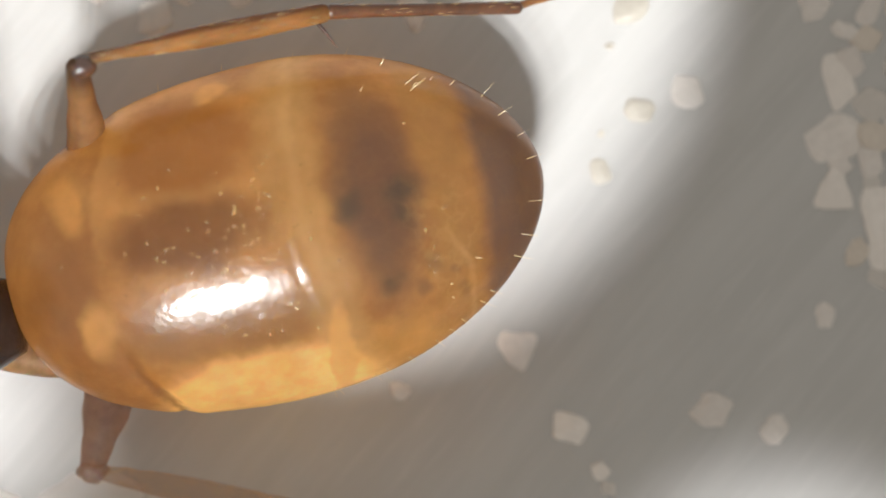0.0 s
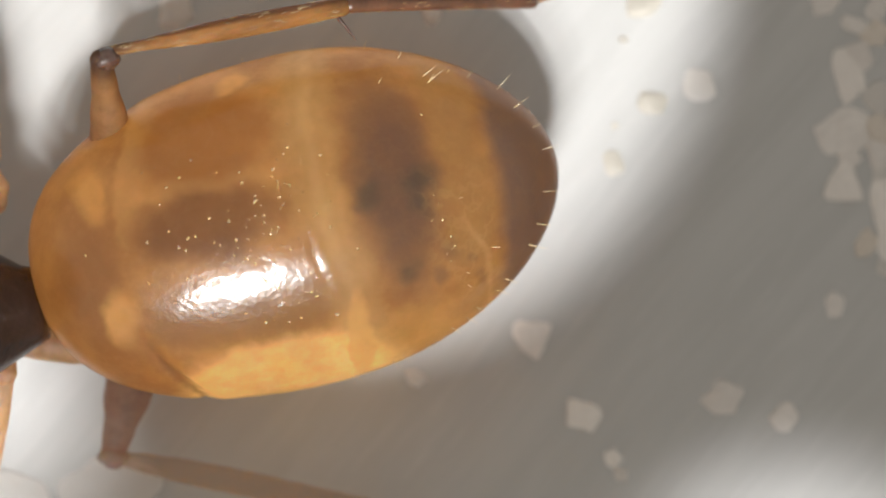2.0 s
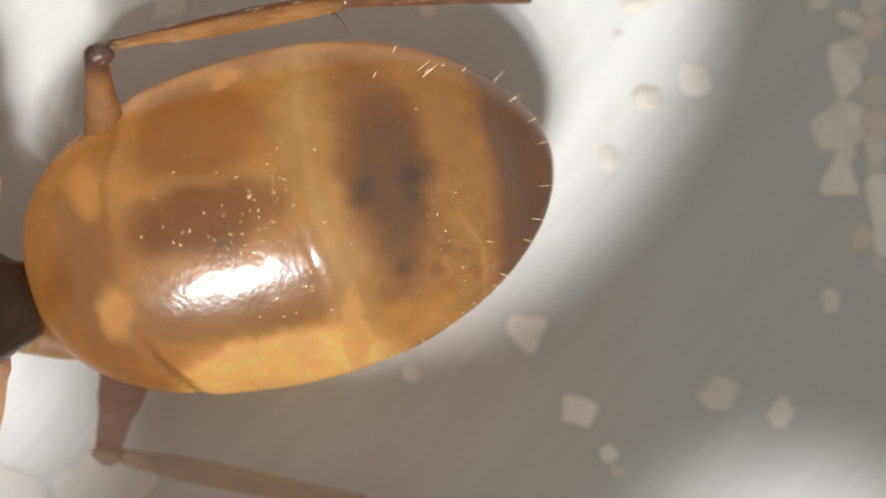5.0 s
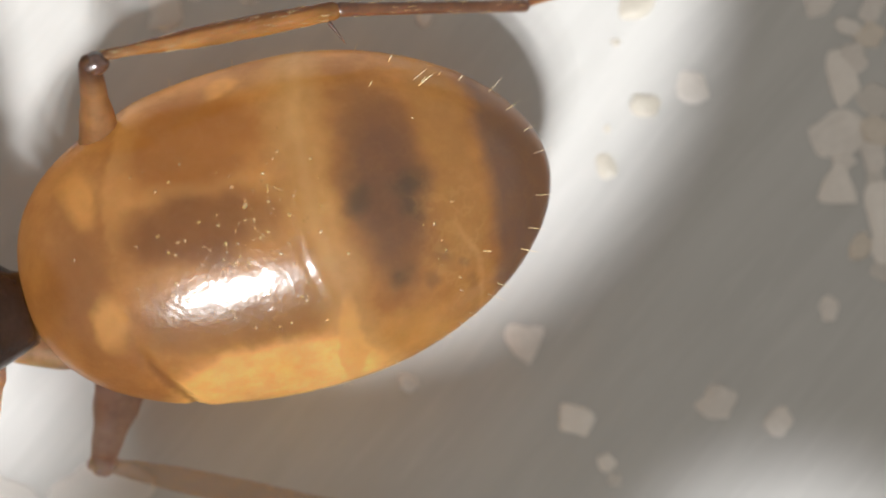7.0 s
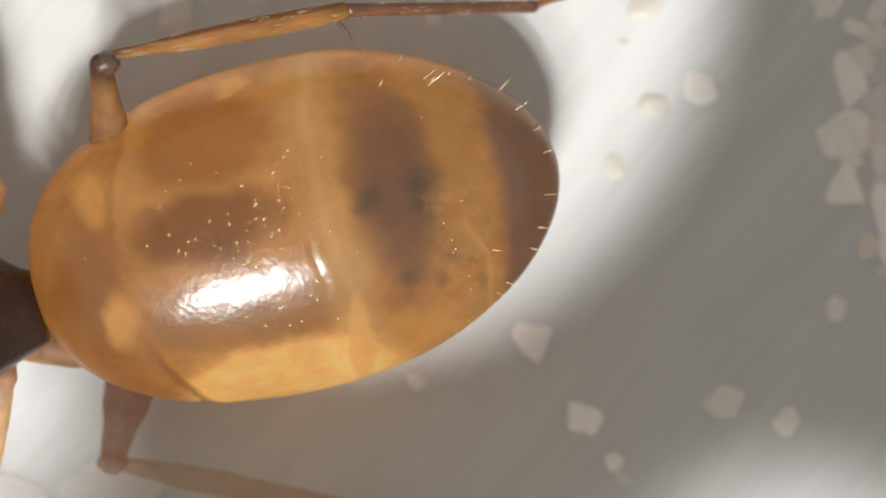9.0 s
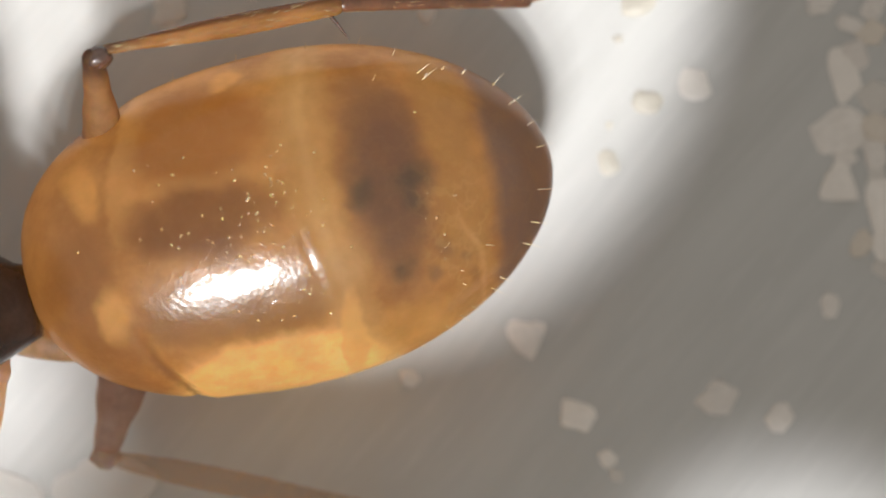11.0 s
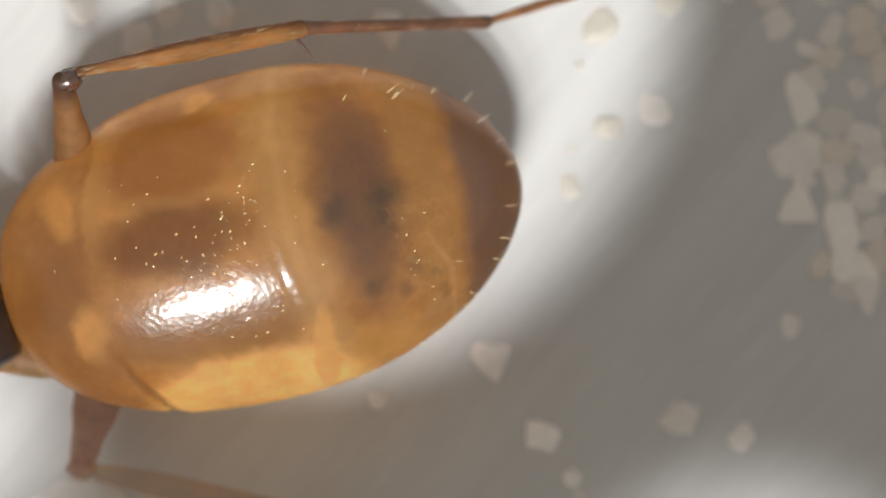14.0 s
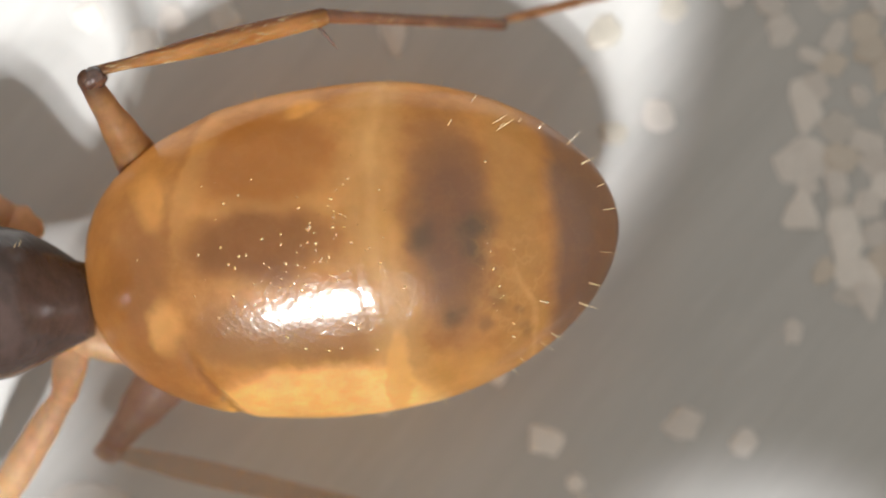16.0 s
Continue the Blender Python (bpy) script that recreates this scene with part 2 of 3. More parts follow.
def cuticle(name, dark, light, rough=0.3, sss=0.3, scale=9000.0, relief=0.008, drawn=1.0, through_light=0.0, clear=0.0, knee=None, seam=None):
    m, tree, bsdf = material(name)
    mp = node(tree, "ShaderNodeMapping")
    mp.inputs["Scale"].default_value = (drawn, 1, 1)
    tree.links.new(coords(tree), mp.inputs["Vector"])
    co = mp.outputs[0]
    n = noise_tex(tree, co, 4500, 4, 0.6)
    c = mix_colour(tree, ramp_smooth(tree, n, 0.3, 0.7), dark, light)
    if knee or seam:
        sep = tree.nodes.new("ShaderNodeSeparateXYZ")
        tree.links.new(coords(tree), sep.inputs[0])
        if seam:
            c = mix_colour(tree, math_node(tree, "MULTIPLY", ramp_smooth(tree, sep.outputs[1], 0.02 * MM, 0.07 * MM), 0.7), c, seam)
        if knee:
            c = mix_colour(tree, math_node(tree, "MULTIPLY", ramp_smooth(tree, sep.outputs[0], 0.36 * MM, 0.02 * MM), 0.8), c, knee)
    tree.links.new(c, bsdf.inputs["Base Color"])
    bsdf.inputs["Subsurface Weight"].default_value = sss
    bsdf.inputs["Subsurface Radius"].default_value = (1.0, 0.4, 0.12)
    bsdf.inputs["Subsurface Scale"].default_value = 0.12 * MM
    bsdf.inputs["Roughness"].default_value = rough
    bump(tree, bsdf, noise_tex(tree, co, scale, 2), relief * MM, 0.8)
    if through_light:
        glow = tree.nodes.new("ShaderNodeBsdfTranslucent")
        more = tree.nodes.new("ShaderNodeVectorMath")
        more.operation = "SCALE"
        more.inputs["Scale"].default_value = 2.6
        tree.links.new(c, more.inputs[0])
        tree.links.new(more.outputs[0], glow.inputs["Color"])
        mix = tree.nodes.new("ShaderNodeMixShader")
        mix.inputs[0].default_value = through_light
        tree.links.new(bsdf.outputs[0], mix.inputs[1])
        tree.links.new(glow.outputs[0], mix.inputs[2])
        tree.links.new(mix.outputs[0], tree.nodes["Material Output"].inputs["Surface"])
        if clear:
            glass = tree.nodes.new("ShaderNodeBsdfTransparent")
            glass.inputs["Color"].default_value = (0.97, 0.90, 0.84, 1)
            thin = tree.nodes.new("ShaderNodeMixShader")
            thin.inputs[0].default_value = clear
            tree.links.new(mix.outputs[0], thin.inputs[1])
            tree.links.new(glass.outputs[0], thin.inputs[2])
            tree.links.new(thin.outputs[0], tree.nodes["Material Output"].inputs["Surface"])
    return m


def sand_material(name, a, b):
    m, tree, bsdf = material(name)
    info = tree.nodes.new("ShaderNodeObjectInfo")
    co = coords(tree)
    n = ramp_smooth(tree, noise_tex(tree, co, 2.6, 4, 0.65), 0.3, 0.7)
    c = mix_colour(tree, info.outputs["Random"], a, b)
    tree.links.new(mix_colour(tree, math_node(tree, "MULTIPLY", n, 0.6), c, tuple(v * 0.86 for v in a)), bsdf.inputs["Base Color"])
    bsdf.inputs["Roughness"].default_value = 0.38
    bump(tree, bsdf, noise_tex(tree, co, 3.5, 3), 0.03 * MM, 0.5)
    glow = tree.nodes.new("ShaderNodeBsdfTranslucent")
    glow.inputs["Color"].default_value = (*[min(0.98, v * k) for v, k in zip(b, (1.06, 1.075, 1.10))], 1)
    mix = tree.nodes.new("ShaderNodeMixShader")
    mix.inputs[0].default_value = 0.3
    tree.links.new(bsdf.outputs[0], mix.inputs[1])
    tree.links.new(glow.outputs[0], mix.inputs[2])
    tree.links.new(mix.outputs[0], tree.nodes["Material Output"].inputs["Surface"])
    return m


M_FLOOR = floor_material()
M_GASTER = gaster_material()
M_THORAX = cuticle("dark_brown_cuticle", (0.036, 0.023, 0.019), (0.050, 0.031, 0.026), 0.22, 0.05, 9000.0, 0.010)
M_FEMUR = cuticle("brown_leg_cuticle", (0.175, 0.092, 0.038), (0.25, 0.138, 0.060), 0.4, 0.6, through_light=0.5, knee=(0.060, 0.030, 0.020))
M_FEMUR_PALE = cuticle("milky_brown_leg_cuticle", (0.20, 0.122, 0.088), (0.26, 0.165, 0.122), 0.5, 0.6, through_light=0.55, clear=0.42)
M_TIBIA_PALE = cuticle("milky_amber_leg_cuticle", (0.22, 0.145, 0.105), (0.33, 0.228, 0.165), 0.18, 0.6, 12000.0, 0.05, 0.4, through_light=0.5, clear=0.82)
M_KNEE_PALE = cuticle("milky_knee_cuticle", (0.34, 0.28, 0.245), (0.44, 0.38, 0.34), 0.15, 0.6, 6000.0, 0.05, through_light=0.5, clear=0.55)
M_TIBIA = cuticle("amber_leg_cuticle", (0.15, 0.074, 0.026), (0.30, 0.155, 0.055), 0.18, 0.6, 15000.0, 0.04, 0.33, through_light=0.45, knee=(0.07, 0.035, 0.022), seam=(0.085, 0.040, 0.020))
M_TARSUS = cuticle("red_brown_leg_cuticle", (0.065, 0.028, 0.015), (0.115, 0.050, 0.025), 0.3, 0.4)
M_TOE = cuticle("orange_toe_cuticle", (0.14, 0.062, 0.025), (0.27, 0.135, 0.055), 0.35, 0.4, 7000.0, 0.02, through_light=0.3)
M_SPUR = cuticle("dark_spur_cuticle", (0.040, 0.020, 0.014), (0.07, 0.034, 0.022), 0.6, 0.2)
M_KNEE = cuticle("dark_knee_cuticle", (0.035, 0.018, 0.013), (0.07, 0.034, 0.024), 0.13, 0.2, 9000.0, 0.05)
M_PALE = cuticle("pale_amber_cuticle", (0.40, 0.275, 0.165), (0.50, 0.355, 0.225), 0.5, 0.7, 5000.0, 0.012, through_light=0.45)
M_COXA = cuticle("pale_amber_coxa_cuticle", (0.30, 0.195, 0.105), (0.42, 0.285, 0.165), 0.5, 0.7, 5000.0, 0.02, through_light=0.45)
M_HAIR = cuticle("golden_hair", (0.72, 0.54, 0.28), (0.84, 0.68, 0.42), 0.25, 0.2)
M_SETA = cuticle("amber_bristle", (0.46, 0.30, 0.14), (0.60, 0.42, 0.22), 0.10, 0.2)
M_PORE = cuticle("shining_amber_pore", (0.46, 0.29, 0.13), (0.58, 0.38, 0.19), 0.12, 0.5)
for shiny, metal in ((M_HAIR, 0.1), (M_SETA, 0.1), (M_PORE, 0.1), (M_KNEE, 0.0), (M_KNEE_PALE, 0.0)):
    shiny.node_tree.nodes["Principled BSDF"].inputs["Specular IOR Level"].default_value = 1.0
    shiny.node_tree.nodes["Principled BSDF"].inputs["Metallic"].default_value = metal
M_SAND = {"m": sand_material("milky_sand_quartz", (0.72, 0.67, 0.625), (0.86, 0.81, 0.76)),
          "p": sand_material("pale_quartz", (0.86, 0.8, 0.745), (0.95, 0.9, 0.845)),
          "a": sand_material("amber_tinted_quartz", (0.68, 0.61, 0.53), (0.78, 0.705, 0.62)),
          "g": sand_material("greyish_quartz", (0.66, 0.62, 0.575), (0.76, 0.72, 0.67)),
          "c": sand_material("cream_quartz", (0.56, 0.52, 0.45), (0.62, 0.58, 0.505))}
M_PEBBLE = sand_material("milky_quartz", (0.66, 0.635, 0.60), (0.72, 0.69, 0.655))


# ---------------- building helpers ----------------
def mesh_object(name, bm, mat, parent=None, smooth=True):
    me = bpy.data.meshes.new(name)
    bmesh.ops.recalc_face_normals(bm, faces=bm.faces)
    bm.to_mesh(me)
    bm.free()
    for p in me.polygons:
        p.use_smooth = smooth
    me.materials.append(mat)
    ob = new(name, me)
    ob.parent = parent
    return ob


def part(name, bm, mat, parent, label=""):
    ob = mesh_object(name, bm, mat, parent)
    return tagged(ob, label) if label else ob


def loft(stations, sides=24):
    """A closed body through round sections (x, y, z, half width, half height) in mm, along x."""
    bm = bmesh.new()
    rings = []
    for x, y, z, w, h in stations:
        rings.append([bm.verts.new(((x * MM), (y + w * math.cos(a)) * MM, (z + h * math.sin(a)) * MM))
                      for a in (2 * math.pi * i / sides for i in range(sides))])
    for r, q in zip(rings, rings[1:]):
        for i in range(sides):
            j = (i + 1) % sides
            bm.faces.new((r[i], r[j], q[j], q[i]))
    bm.faces.new(rings[0][::-1])
    bm.faces.new(rings[-1])
    return bm


def limb(length, radii, sides=14, bend=0.0, steps=18):
    """A leg joint along +x from the origin, its radii (mm) spread evenly from end to end, ends rounded."""
    st = []
    n = len(radii) - 1
    for i in range(steps + 1):
        u = i / steps
        k = min(int(u * n), n - 1)
        f = u * n - k
        f = f * f * (3 - 2 * f)
        r = radii[k] * (1 - f) + radii[k + 1] * f
        st.append((u * length, bend * math.sin(math.pi * u), 0, r, r * 0.9))
    r0, r1 = st[0][3], st[-1][3]
    head = [(-r0 * math.cos(a), 0, 0, r0 * math.sin(a), r0 * 0.9 * math.sin(a)) for a in (0.15, 0.5, 0.9, 1.25)]
    tail = [(length + r1 * math.cos(a), 0, 0, r1 * math.sin(a), r1 * 0.9 * math.sin(a)) for a in (1.25, 0.9, 0.5, 0.15)]
    return loft(head + st + tail, sides)


def hair(root, way, length, thick=0.010):
    """A tapering bristle from root along way, in mm."""
    bm = bmesh.new()
    w = Vector(way).normalized()
    q = w.to_track_quat("Z", "Y")
    rings = []
    droop = Vector((0, 0, -0.12 * length))
    for u, r in ((-0.1, 1.0), (0.3, 0.85), (0.7, 0.5), (1.0, 0.12)):
        c = Vector(root) + w * (u * length) + droop * u * u
        rings.append([bm.verts.new((c + q @ Vector((thick * r * math.cos(a), thick * r * math.sin(a), 0))) * MM)
                      for a in (2 * math.pi * i / 5 for i in range(5))])
    for r, s in zip(rings, rings[1:]):
        for i in range(5):
            bm.faces.new((r[i], r[(i + 1) % 5], s[(i + 1) % 5], s[i]))
    bm.faces.new(rings[0][::-1])
    bm.faces.new(rings[-1])
    return bm


# ---------------- the floor of the dish ----------------
def floor():
    bm = bmesh.new()
    half = 160 * MM
    bmesh.ops.create_grid(bm, x_segments=8, y_segments=8, size=half)
    low = bmesh.ops.extrude_face_region(bm, geom=bm.faces[:])["geom"]
    for v in low:
        if isinstance(v, bmesh.types.BMVert):
            v.co.z -= 2 * MM
    tagged(mesh_object("floor", bm, M_FLOOR, smooth=False), "matt grey plastic dish floor with diagonal brush marks", "floor", kind="structure")


floor()


# ---------------- the ant ----------------
rnd = random.Random(4)
REST = Vector((-1.61, 0.306, 1.62)) * MM  # the middle of the hind body at rest
TURN = 14.0
ant = new("ant")
tagged(ant, "honey-coloured ant with a swollen translucent banded hind body", "ant")

FRONT, REAR, B, C = 3.07, 2.75, 1.797, 1.47  # lengths before and behind the widest ring, half width, half height
WIDEST = 0.127


def girth(x):
    """Half width of the hind body at x (mm): blunt in front, drawn out behind."""
    d = x - WIDEST
    u, p = (-d / FRONT, 2.37) if d < 0 else (d / REAR, 1.87)
    return B * max(0.0, 1 - u ** p) ** (1 / p)


def hind_body():
    """The swollen hind body: overlapping plates, each with a low lip at its rear edge, and a fold low on one flank."""
    n, sides = 330, 200
    bm = bmesh.new()
    rings = []
    for i in range(n + 1):
        u = math.cos(math.pi * (1 - (i + 0.3) / (n + 0.6)))
        x = WIDEST + (FRONT if u < 0 else REAR) * u
        r = girth(x)
        ring = []
        for k in range(sides):
            a = 2 * math.pi * k / sides
            y, z = r * math.cos(a), r * math.sin(a)
            high = 1.0
            for edge, curve, lip in ((-2.2, 0.10, 0.004), (-0.04, 0.16, 0.002), (1.40, 0.16, 0.005), (2.12, 0.10, 0.005)):
                back = edge + curve * y * y - x
                high += lip * math.exp(-abs(back) / 0.22) * (0.35 + 0.65 * math.tanh(back / 0.06)) * (1 - 0.85 * min(1, (y / 1.5) ** 2))
            back = 0.03 + 0.16 * y * y - x
            if back > 0:
                high += 0.002 * math.exp(-back / 0.6) * min(1, back / 0.13) * (1 - 0.8 * min(1, (y / 1.6) ** 2))
            high += 0.0070 * math.exp(-((back + 0.02) / (0.04 if back > -0.02 else 0.13)) ** 2) * (1 - 0.9 * min(1, (y / 1.3) ** 2))
            if y < -0.75:
                fold = x - (-1.95 + 0.42 * (y + 0.5) ** 2)
                high -= 0.052 * math.exp(-(fold / 0.07) ** 2) * min(1, (-0.75 - y) / 0.45) * min(1, max(0.35, (1.75 + y) / 0.3))
                if fold > 0:
                    high += 0.010 * math.exp(-fold / 0.25) * min(1, (-0.75 - y) / 0.45)
            edge = -1.99 + 0.20 * y * y
            if y > -0.5 and x < edge + 0.3:
                high -= 0.007 * (1 - math.tanh((x - edge) / 0.06)) * min(1, (y + 0.5) / 0.6)
            wave = 0.006 * noise.noise(Vector((x * 1.3, y * 1.3, z * 1.3))) + 0.0022 * noise.noise(Vector((x, y, z)) * 5)
            ring.append(bm.verts.new((x * MM, y * (high + wave) * MM, z * C / B * (high + wave) * MM)))
        rings.append(ring)
    for r, q in zip(rings, rings[1:]):
        for k in range(sides):
            m = (k + 1) % sides
            bm.faces.new((r[k], r[m], q[m], q[k]))
    bm.faces.new(rings[0][::-1])
    bm.faces.new(rings[-1])
    return bm


gaster = part("gaster", hind_body(), M_GASTER, ant, "glossy translucent amber hind body with dark brown bands")



def on_back(x, y):
    """A place on the upper side of the hind body and its outward direction (mm)."""
    r = girth(x)
    y = max(-0.999 * r, min(0.999 * r, y))
    z = math.sqrt(r * r - y * y) * C / B
    slope = (girth(x + 0.01) - girth(x - 0.01)) / 0.02
    return Vector((x, y, z)), Vector((-slope * r, y, z * (B / C) ** 2)).normalized()


# bristles on the back and the rear rim: along, across, lean back, length
BRISTLES = [(1.13, 1.19, 0.3, 0.10), (1.65, 1.08, 0.9, 0.24), (1.62, 1.16, 1.1, 0.20), (1.69, 1.12, 0.6, 0.08), (2.40, 0.86, 0.3, 0.22), (2.52, 0.62, 0.6, 0.20), (2.66, 0.36, 0.5, 0.17), (2.70, 0.10, 0.5, 0.21), (1.88, -0.78, 0.9, 0.12),
            (1.56, -0.98, 0.5, 0.05), (1.55, -1.12, 0.5, 0.05), (1.65, -0.20, 0.6, 0.06), (0.13, -1.77, 0.2, 0.10), (0.17, -1.76, 0.6, 0.12), (0.60, -1.72, 0.4, 0.11), (0.72, -1.68, 0.4, 0.12), (0.98, -1.62, 0.4, 0.10), (1.30, -1.52, 0.4, 0.14), (1.48, -1.45, 0.5, 0.16),
            (1.62, -1.38, 0.5, 0.10), (1.86, -1.24, 0.6, 0.20), (1.98, -1.15, 0.6, 0.16), (2.32, -0.86, 0.6, 0.22), (2.45, -0.66, 0.6, 0.18), (2.60, -0.34, 0.6, 0.20), (0.55, 1.72, 0.2, 0.07), (-0.90, 1.74, 0.3, 0.10), (1.10, 1.62, 0.4, 0.10), (1.42, 1.42, 0.4, 0.12), (-0.2, 1.79, 0.3, 0.08),
            (2.1, 1.05, 0.4, 0.10), (1.9, 1.15, 0.4, 0.05)]
for bx, by, lean, long in BRISTLES:
    root, out = on_back(bx, by)
    part("hair", hair(root, out + Vector((lean, 0, 0)), long, 0.0052 if by > -1.2 and bx < 2.6 else 0.0035), M_HAIR, gaster)


def stubble(count, seed):
    """Low shining domes at the roots of the down on the back, as one mesh."""
    r = random.Random(seed)
    out_bm = bmesh.new()
    spots = []
    for _ in range(count):
        if r.random() < 0.25:
            y = r.uniform(-1.1, 0.8)
            spots.append((r.choice((-0.06, 1.42)) + 0.16 * y * y - r.uniform(0.0, 0.16), y))
        else:
            spots.append((r.gauss(-0.55, 0.55), r.gauss(-0.05, 0.48)))
    for x, y in spots:
        if not (-2.3 < x < 2.2 and abs(y) < 0.9 * girth(x)):
            continue
        root, up = on_back(x, y)
        q = up.to_track_quat("Z", "Y")
        wide = r.uniform(0.006, 0.014)
        root += up * 0.018 * (0.6 + 0.4 * math.tanh((-0.2 - x) * 3))
        rings = []
        for a, lift in ((1.0, -0.35), (0.85, 0.03), (0.45, 0.12)):
            rings.append([out_bm.verts.new((root + q @ Vector((wide * 1.5 * a * math.cos(k * math.pi / 4), wide * a * math.sin(k * math.pi / 4), wide * lift))) * MM) for k in range(8)])
        top = out_bm.verts.new((root + up * wide * 0.155) * MM)
        for p, n in zip(rings, rings[1:]):
            for k in range(8):
                out_bm.faces.new((p[k], p[(k + 1) % 8], n[(k + 1) % 8], n[k]))
        for k in range(8):
            out_bm.faces.new((rings[-1][k], rings[-1][(k + 1) % 8], top))
    return out_bm


tagged(part("stubble", stubble(120, 9), M_PORE, gaster, "shining amber stubble"), kind="stuff")

# the waist and the middle body, in front of the hind body
thorax = part("thorax", loft([(-7.07, 0.04, 0.45, 0.05, 0.05), (-6.92, 0.04, 0.47, 0.42, 0.42), (-6.47, 0.02, 0.55, 0.70, 0.72), (-5.77, -0.01, 0.67, 0.82, 0.86), (-5.07, -0.04, 0.70, 0.86, 0.92),
                              (-4.57, -0.07, 0.66, 0.87, 0.95), (-4.12, -0.10, 0.68, 0.86, 1.00), (-3.77, -0.11, 0.67, 0.82, 1.03), (-3.47, -0.11, 0.54, 0.72, 0.84), (-3.22, -0.15, 0.25, 0.57, 0.60), (-3.02, -0.20, 0.15, 0.44, 0.46), (-2.92, -0.20, 0.10, 0.40, 0.40), (-2.86, -0.20, 0.10, 0.05, 0.05)], 40),
              M_THORAX, ant, "dark brown glossy middle body")
for n in range(12):
    a, bx = radians(rnd.uniform(-75, 60)), rnd.uniform(-4.9, -3.2)
    part("hair", hair((bx, -0.10 + 0.84 * math.sin(a) * (1 if bx < -3.8 else 0.85), 0.68 + 0.97 * math.cos(a) * (1 if bx < -3.8 else 0.8)), (0.5, math.sin(a), math.cos(a)), rnd.uniform(0.05, 0.10), 0.003), M_SETA, thorax)
petiole = part("petiole", loft([(-3.1, -0.2, -0.1, 0.1, 0.2), (-2.95, -0.2, -0.2, 0.28, 0.4), (-2.8, -0.2, -0.2, 0.28, 0.42), (-2.4, -0.1, -0.1, 0.25, 0.4)], 20), M_THORAX, ant, "dark brown waist scale")
coxa = part("coxa", loft([(-3.50, -0.55, -0.45, 0.05, 0.05), (-3.40, -0.56, -0.45, 0.12, 0.12), (-3.15, -0.61, -0.45, 0.19, 0.18), (-2.85, -0.69, -0.46, 0.23, 0.2), (-2.50, -0.79, -0.5, 0.22, 0.18), (-2.20, -0.87, -0.55, 0.15, 0.12)], 20), M_COXA, ant, "pale amber leg base")


def leg(name, mats, sizes, label):
    """A leg of four keyed joints; sizes: (length, radii) of each, in mm."""
    root = part(name, limb(0.3, (0.15, 0.2, 0.14)), M_PALE, ant, label)
    made = [root]
    for kind, mat, (length, radii) in zip(("femur", "tibia", "tarsus", "tarsus_end"), mats, sizes):
        made.append(part(kind, limb(length, radii, steps=26), mat, root))
    return made


# where the ant's body is: seconds, shift east and north of its rest (mm), turn (degrees), lift (mm)
BODY = [(0.0, 0, 0, 0, 0), (9.0, 0, 0, 0, 0), (11.5, 0.0, 0.02, 0, 0), (12.5, 0.01, 0.03, 0, 0), (13.0, 0.03, 0.06, 0, 0), (13.5, 0.03, 0.09, 0, 0), (14.0, 0.08, 0.12, 0, 0), (14.4, 0.10, 0.13, 0, 0),
        (14.5, 0.20, 0.43, 0.8, 0), (14.6, 0.25, 0.49, 1.0, 0), (15.0, 0.27, 0.52, 0.9, 0.02), (15.15, 0.30, 0.44, -0.5, 0.04), (15.3, 0.37, 0.28, -2.5, 0.07), (15.6, 0.53, 0.06, -5.5, 0.22), (16.0, 1.02, 0.02, -7.3, 0.45)]
# tip of the hind body held low, then raised: seconds, pitch
PITCH = [(0.0, 4.2), (14.4, 4.2), (15.0, 4.2), (15.3, 3.6), (15.6, 2.6), (16.0, 1.0)]


def body_pose(t):
    rows = BODY
    for (t0, *a), (t1, *b) in zip(rows, rows[1:]):
        if t <= t1:
            f = (t - t0) / (t1 - t0)
            break
    x, y, r, lift = (p + (q - p) * f for p, q in zip(a, b))
    return pose(REST.x + x * MM, REST.y + y * MM, REST.z + lift * MM, 0, 0, TURN + r)


def aim(a, b):
    """The pose of a joint that starts at a and runs to b."""
    d = (b - a).normalized()
    side = Vector((0, 0, 1)).cross(d).normalized()
    up = d.cross(side)
    return Matrix.Translation(a) @ Matrix((d, side, up)).transposed().to_4x4()


